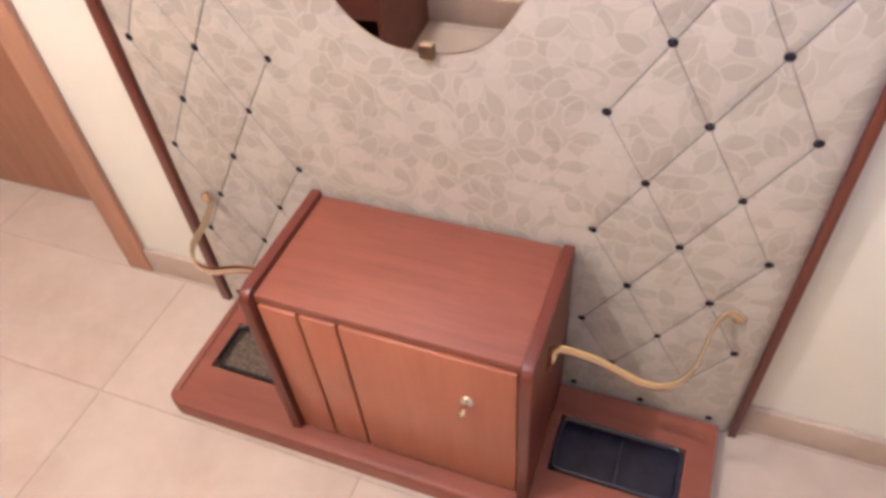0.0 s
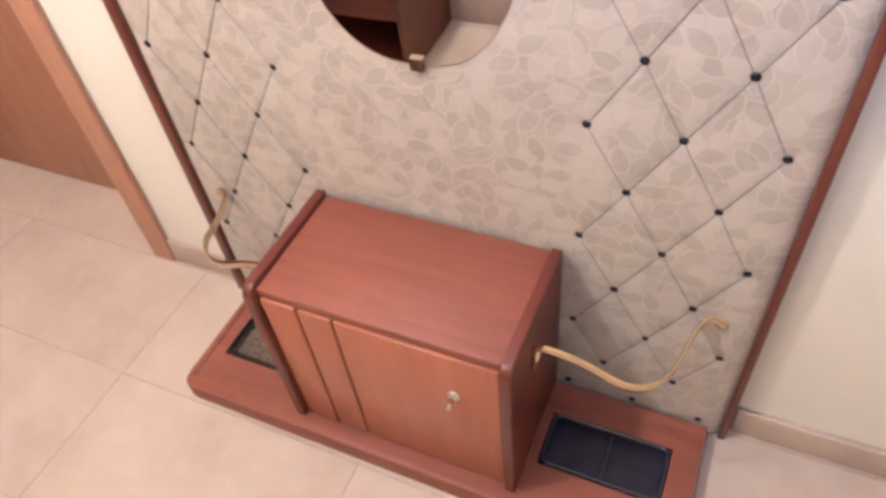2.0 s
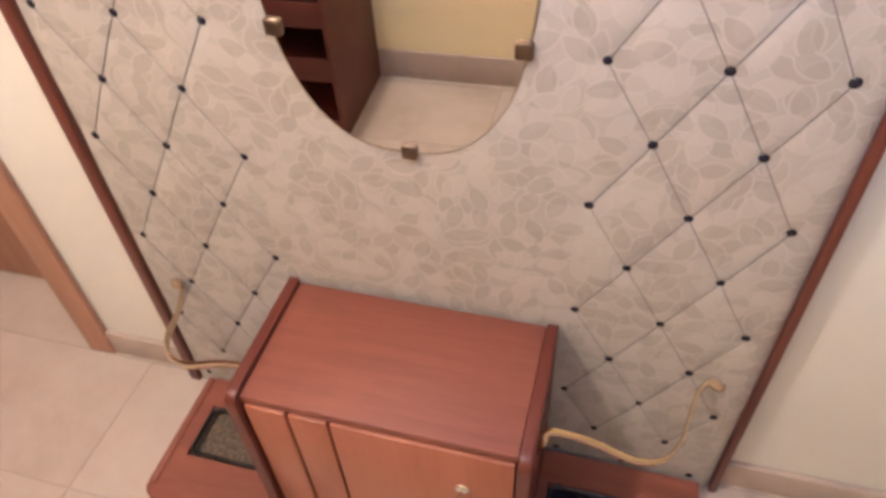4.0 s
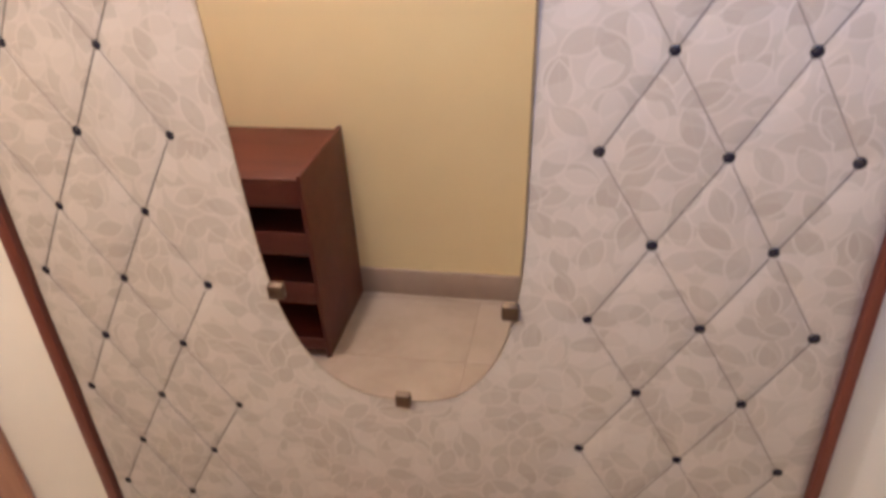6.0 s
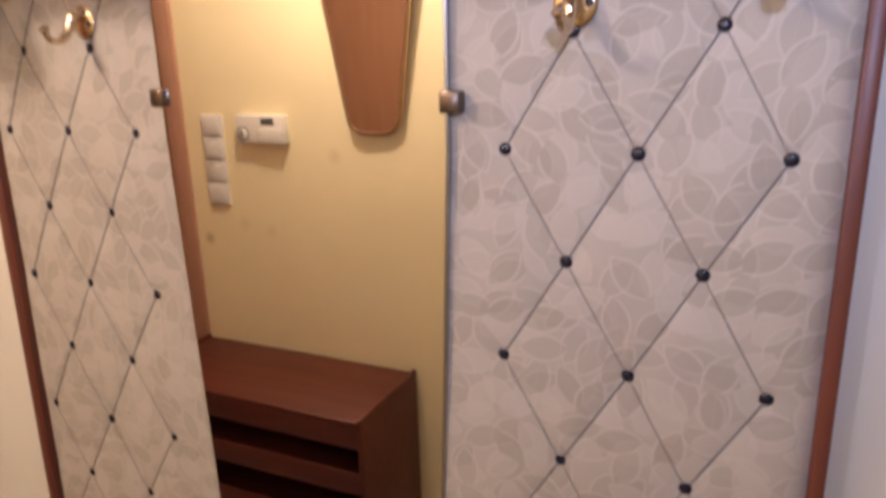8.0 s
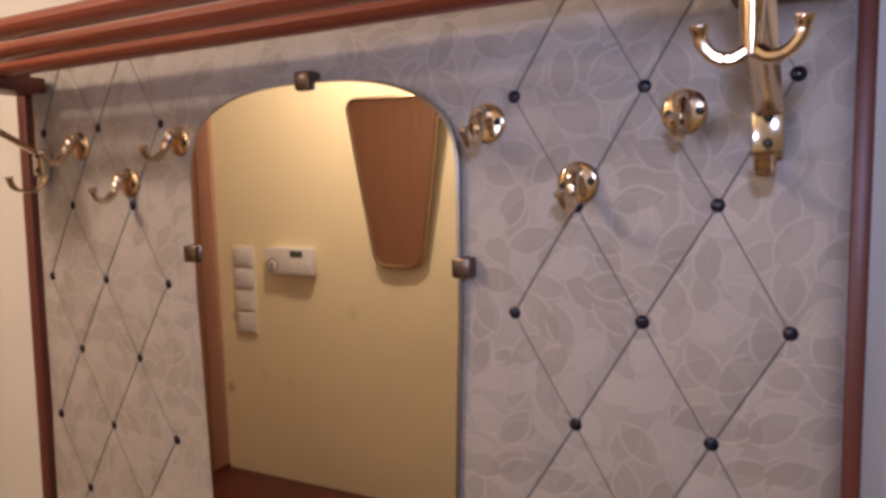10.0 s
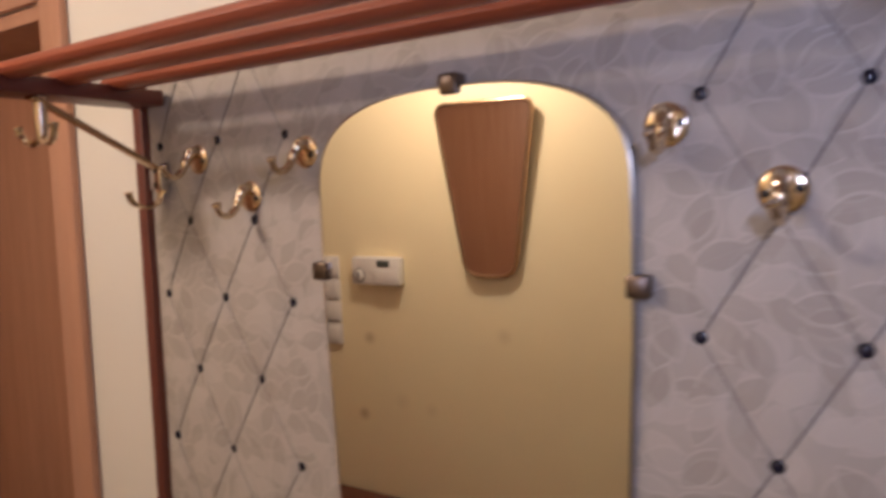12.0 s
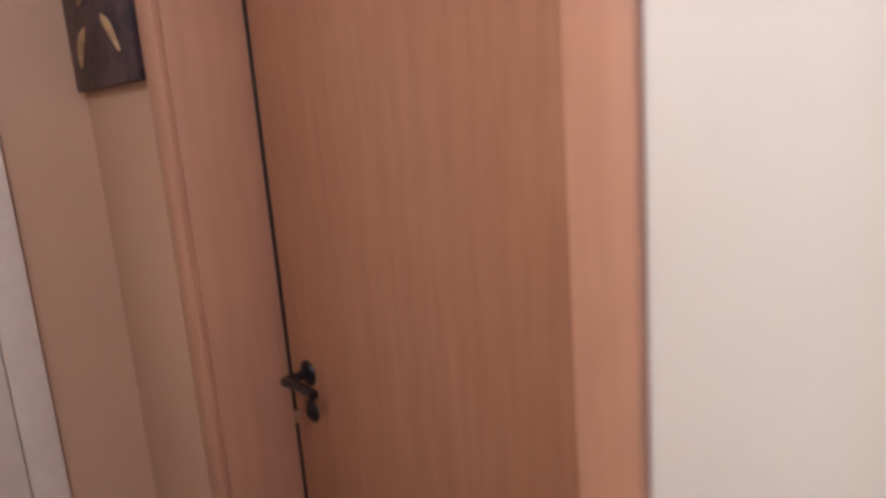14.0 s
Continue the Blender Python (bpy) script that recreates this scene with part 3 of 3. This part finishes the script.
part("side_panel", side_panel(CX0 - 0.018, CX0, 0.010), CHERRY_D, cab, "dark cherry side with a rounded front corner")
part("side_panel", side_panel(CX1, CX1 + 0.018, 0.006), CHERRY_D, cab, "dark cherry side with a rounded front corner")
gr = (-0.492, -0.425)
xs = (CX0 + 0.002, gr[0], gr[1], CX1 - 0.002)
cdoor = part("door", boxed(xs[0], xs[3], CY0 + 0.006, CY0 + 0.0195, CZ0 + 0.004, CZ1 - 0.020), TRIMWOOD, cab, "reddish cherry door with two upright grooves")
for a, c in zip(xs, xs[1:]):
    part("door_board", boxed(a + 0.0025, c - 0.0025, CY0 - 0.006, CY0 + 0.0055, CZ0 + 0.004, CZ1 - 0.020, bevel=0.003), CHERRY_V, cdoor)
b = bmesh.new()
dome(b, (-0.223, CY0 - 0.006, 0.304), 0.012, 0.005)
tube(b, [(-0.223, CY0 - 0.008, 0.304), (-0.223, CY0 - 0.018, 0.304), (-0.223, CY0 - 0.026, 0.304)], [0.004, 0.004, 0.006], 10)
tube(b, [(-0.219, CY0 - 0.025, 0.316), (-0.221, CY0 - 0.028, 0.310), (-0.224, CY0 - 0.028, 0.300), (-0.228, CY0 - 0.024, 0.291)], [0.003, 0.0055, 0.0055, 0.003], 10)
part("knob", b, CHROME, cdoor, "small bright metal knob")

# umbrella loops beside the cabinet
for side in (1, -1):
    c0 = CX1 + 0.018 if side > 0 else CX0 - 0.018
    w = bmesh.new()
    pts = smooth_line([(c0 + side * x, y, z) for x, y, z in ((0.001, 0.600, 0.312), (0.002, 0.597, 0.340), (0.006, 0.596, 0.362), (0.022, 0.597, 0.374), (0.077, 0.600, 0.362),
                                                           (0.142, 0.596, 0.342), (0.182, 0.606, 0.343), (0.204, 0.636, 0.347), (0.214, 0.675, 0.344), (0.227, 0.730, 0.350), (0.244, 0.753, 0.354), (0.262, 0.757, 0.340))], 5)
    tube(w, pts, 0.0034, 12, 2.9, (0, 0, 1))
    loop = thing("umbrella_loop", "curved polished brass rail that holds umbrellas beside the cabinet", "umbrella holder", (0, 0, 0), "umbrella loops")
    part("band", w, BRASS, loop)
    b = bmesh.new()
    dome(b, (c0 + side * 0.263, FRONT - 0.001, 0.338), 0.010, 0.010)
    part("mount", b, GOLD, loop)

# hat rack above
rack = thing("hat_rack", "cherry wood hat shelf of rounded bars on dark brackets", "hat rack", (0, 0, 0))
RZ = 1.850
BR = ((-0.905, -0.838), (0.102, 0.186))
for y in (0.690, 0.620, 0.550):
    b = bmesh.new()
    tube(b, [(BR[0][1] - 0.02 + 0.0, y, RZ), (-0.3, y, RZ), (BR[1][0] + 0.02, y, RZ)], 0.0110, 14, 1.8, (0, 1, 0.12))
    part("bar", b, BARWOOD, rack)
for x0, x1 in BR:
    b = bmesh.new()
    box(b, x0, x1, 0.470, FRONT - 0.012, RZ - 0.026, RZ - 0.004, bevel=0.003)
    br = part("bracket", b, CHERRY_D, rack, "dark stained wooden end bracket")
    for z in (RZ - 0.020, RZ - 0.010):
        b = bmesh.new()
        dome(b, ((x0 + x1) / 2, 0.471, z), 0.0045, 0.006)
        part("cap", b, CHROME, br)

# slanting struts with hooks under the rack
for sx, arm, drop in ((-0.858, 0.042, 0.0), (0.131, 0.030, 0.009)):
    st = thing("coat_hook_strut", "polished brass strut with a double coat hook under the hat rack", "coat hook", (sx, 0, 0), "strut hooks")
    b = bmesh.new()
    tube(b, smooth_line([(0, 0.575, 1.822), (0, 0.598, 1.812), (0, 0.67, 1.776), (0, 0.735, 1.742), (0, 0.752, 1.728), (0, 0.753, 1.700)], 5), 0.0035, 10, 3.2, (1, 0, 0))
    part("strut", b, GOLD, st)
    part("mount_plate", boxed(-0.0125, 0.0125, 0.744, 0.757, 1.704, 1.742, bevel=0.002), CHROME, st)
    for z in (1.712, 1.733):
        b = bmesh.new()
        dome(b, (0, 0.744, z), 0.004, 0.002)
        part("screw", b, SCREW, st)
    b = bmesh.new()
    tube(b, smooth_line([(0, 0.753, 1.702), (0, 0.748, 1.688), (0, 0.730, 1.680), (0, 0.708, 1.686), (0, 0.700, 1.702)], 5), [0.0032] * 20 + [0.0045], 10, 2.2, (1, 0, 0))
    part("lower_hook", b, GOLD, st)
    b = bmesh.new()
    tube(b, [(0, 0.588, 1.823), (0, 0.588, 1.79), (0, 0.588, 1.768 - drop)], [0.0085, 0.008, 0.006], 12)
    hk = part("double_hook", b, GOLD, st)
    for s in (-1, 1):
        b = bmesh.new()
        tube(b, smooth_line([(0, 0.588, 1.773 - drop), (s * 0.35 * arm, 0.586, 1.766 - drop), (s * 0.7 * arm, 0.584, 1.768 - drop), (s * 0.95 * arm, 0.582, 1.777 - drop), (s * arm, 0.580, 1.788 - drop)], 5), [0.005] * 8 + [0.0045] * 10 + [0.0055, 0.0064, 0.0062], 10)
        part("prong", b, GOLD, hk)

# round hooks on the panel
hook = None
for x, z, yaw in ((-0.131, 1.743, -8), (0.062, 1.743, -4), (-0.035, 1.682, -8), (-0.576, 1.744, 10), (-0.679, 1.691, 6), (-0.782, 1.745, 6)):
    if hook is None:
        hook = thing("coat_hook", "round polished brass coat hook screwed to the panel", "coat hook", (x, FRONT - 0.004, z), "panel hooks")
        b = bmesh.new()
        dome(b, (0, 0, 0), 0.0205, 0.0034, sides=28)
        part("rose", b, GOLD, hook)
        b = bmesh.new()
        tube(b, smooth_line([(0, -0.003, 0.010), (0, -0.012, 0.009), (0, -0.019, -0.002), (0, -0.025, -0.016), (0, -0.038, -0.025), (0, -0.050, -0.020), (0, -0.056, -0.008)], 6),
             [0.0074] * 10 + [0.0064] * 5 + [0.0050] * 8 + [0.0040] * 11 + [0.0052, 0.0062, 0.0056], 12)
        part("prong", b, GOLD, hook)
        for s in (-1, 1):
            b = bmesh.new()
            dome(b, (s * 0.0132, -0.0022, -0.001), 0.0040, 0.0022)
            part("screw", b, SCREW, hook)
        hook.matrix_basis = Matrix.Translation((x, FRONT - 0.004, z)) @ pose(0, 0, 0, 0, yaw, 0)
    else:
        copy_thing(hook, Matrix.Translation((x, FRONT - 0.004, z)) @ pose(0, 0, 0, 0, yaw, 0))

# ---- along the yellow wall ----
SX1, SX0, SY0, SY1, SH = -0.854, -1.735, -0.138, BACKY + 0.013, 0.616
shelf = thing("shoe_shelf", "low open cherry wood shoe shelf with slanting boards", "shelf", (0, 0, 0))
for x0, x1 in ((SX1 - 0.013, SX1), (SX0, SX0 + 0.013)):
    part("side_panel", boxed(x0, x1, SY1, SY0, 0.001, SH + 0.012, bevel=0.003), SHELFWOOD, shelf)
part("top", boxed(SX0 + 0.0135, SX1 - 0.0135, SY1, SY0 - 0.002, SH - 0.018, SH, bevel=0.002), SHELFWOOD, shelf)
part("front_rail", boxed(SX0 + 0.0135, SX1 - 0.0135, SY0 - 0.020, SY0 - 0.003, SH - 0.088, SH - 0.0185, bevel=0.002), SHELFWOOD, shelf)
part("back_board", boxed(SX0 + 0.0135, SX1 - 0.0135, SY1, SY1 + 0.008, 0.02, SH - 0.0185), SHELFWOOD, shelf)
for z, up in ((0.385, 0.062), (0.215, 0.062), (0.040, 0.030)):
    part("shelf_board", boxed(SX0 + 0.0135, SX1 - 0.0135, SY1 + 0.0085, SY0 - 0.012, z, z + 0.016, bevel=0.002), SHELFWOOD, shelf)
    part("lip", boxed(SX0 + 0.0135, SX1 - 0.0135, SY0 - 0.0115, SY0 - 0.002, z - 0.012, z + up, bevel=0.002), SHELFWOOD, shelf)

# light switches, thermostat and a small mirror on the yellow wall
sw = thing("light_switch", "white plastic light switch plate with four stacked keys", "light switch", (-1.613, BACKY, 1.134))
for k in range(4):
    z0 = 0.0795 * k
    p = part("plate", boxed(-0.046, 0.046, 0.0005, 0.011, z0 + 0.001, z0 + 0.078, bevel=0.004), WHITE, sw)
    part("rocker", boxed(-0.036, 0.036, 0.0115, 0.016, z0 + 0.009, z0 + 0.070, bevel=0.003), WHITE, p)
th = thing("thermostat", "white plastic room thermostat with a dial and small display", "thermostat", (-1.392, BACKY, 1.359))
part("case", boxed(-0.098, 0.098, 0.0005, 0.034, 0, 0.094, bevel=0.006), WHITE, th)
part("cover", boxed(0.0, 0.095, 0.0345, 0.040, 0.004, 0.054, bevel=0.002), WHITE, th)
part("display", boxed(0.012, 0.062, 0.0345, 0.037, 0.064, 0.084, bevel=0.001), SCREEN, th, "grey display window")
b = bmesh.new()
dome(b, (0, 0, 0), 0.020, 0.006)
bmesh.ops.rotate(b, cent=(0, 0, 0), matrix=Matrix.Rotation(math.pi, 3, "Z"), verts=b.verts)
bmesh.ops.translate(b, vec=(-0.066, 0.034, 0.032), verts=b.verts)
part("dial", b, WHITE, th)
ring = [Vector((-0.066 + 0.0225 * math.cos(a), 0.0345, 0.032 + 0.0225 * math.sin(a))) for a in (math.pi * k / 12 for k in range(24))]
part("dial_ring", tubed(ring + ring[:2], 0.0016, 6), SCREEN, th, "dark ring round the dial")
part("dial_mark", boxed(-0.069, -0.063, 0.0385, 0.0415, 0.020, 0.044), SCREEN, th)

sm = thing("small_mirror", "tapered mirror with a thin brass rim on the yellow wall", "mirror", (-0.960, BACKY, 0))
sm.matrix_world = Matrix.Translation((-0.960, BACKY + 0.010, 1.40)) @ pose(0, 0, 0, -2.5, 0, -3.0) @ Matrix.Translation((0, 0, -1.40))


def taper(grow):
    pts = []
    for x, z, r, a0 in ((0.153, 1.926, 0.03, 0), (-0.156, 1.926, 0.03, 90), (-0.090, 1.404, 0.055, 180), (0.086, 1.404, 0.055, 270)):
        s = 1 if x > 0 else -1
        up = 1 if z > 1.7 else -1
        cx, cz = x - s * r, z - up * r
        for i in range(7):
            a = radians(a0 + 15 * i)
            pts.append((cx + (r + grow) * math.cos(a), cz + (r + grow) * math.sin(a)))
    return pts


b = bmesh.new()
b.faces.new([b.verts.new((x, 0.016, z)) for x, z in taper(-0.004)][::-1])
part("glass", b, MIRROR, sm)
b = bmesh.new()
ring = [Vector((x, 0.011, z)) for x, z in taper(0)]
tube(b, ring + ring[:2], 0.0075, 8)
part("rim", b, RIMGOLD, sm)
b = bmesh.new()
f0, f1 = ([b.verts.new((x, y, z)) for x, z in taper(-0.002)] for y in (0.001, 0.0155))
b.faces.new(f0)
b.faces.new(f1[::-1])
for k in range(len(f0)):
    b.faces.new((f0[k], f0[(k + 1) % len(f0)], f1[(k + 1) % len(f0)], f1[k]))
part("backing", b, TRIMWOOD, sm)

# ceiling lamp
cl = thing("ceiling_lamp", "round brass ceiling lamp with an open bottom", "ceiling lamp", (BULB[0], BULB[1], CEIL))
b = bmesh.new()
ring = [(0.045, -0.001), (0.05, -0.02), (0.11, -0.05), (0.135, -0.085), (0.130, -0.085), (0.10, -0.053), (0.02, -0.03)]
loops = [[b.verts.new((r * math.cos(2 * math.pi * k / 32), r * math.sin(2 * math.pi * k / 32), z)) for k in range(32)] for r, z in ring]
for l0, l1 in zip(loops, loops[1:]):
    for k in range(32):
        b.faces.new((l0[k], l0[(k + 1) % 32], l1[(k + 1) % 32], l1[k]))
b.faces.new(loops[-1])
part("canopy", b, GOLD, cl)

# ---- floor tiles, last ----
TS, TSY, GAP, TX, TYO = 0.606, 0.315, 0.003, -1.038, 0.463
b = boxed(-TS / 2 + GAP / 2, TS / 2 - GAP / 2, -TSY / 2 + GAP / 2, TSY / 2 - GAP / 2, -0.004, 0.0, bevel=0.0012, segs=1)
tile_mesh = mesh_of(b, "tile", TILE)
for i in range(-5, 8):
    for j in range(-4, 4):
        x, y = TX + (i + 0.5) * TS, TYO + (j + 0.5) * TSY
        if LEFT - 0.3 < x < RIGHT + 0.3 and BACKY - 0.25 < y < 1.25:
            o = new("tile", tile_mesh)
            o.parent = floor
            o.location = (x, y, 0)
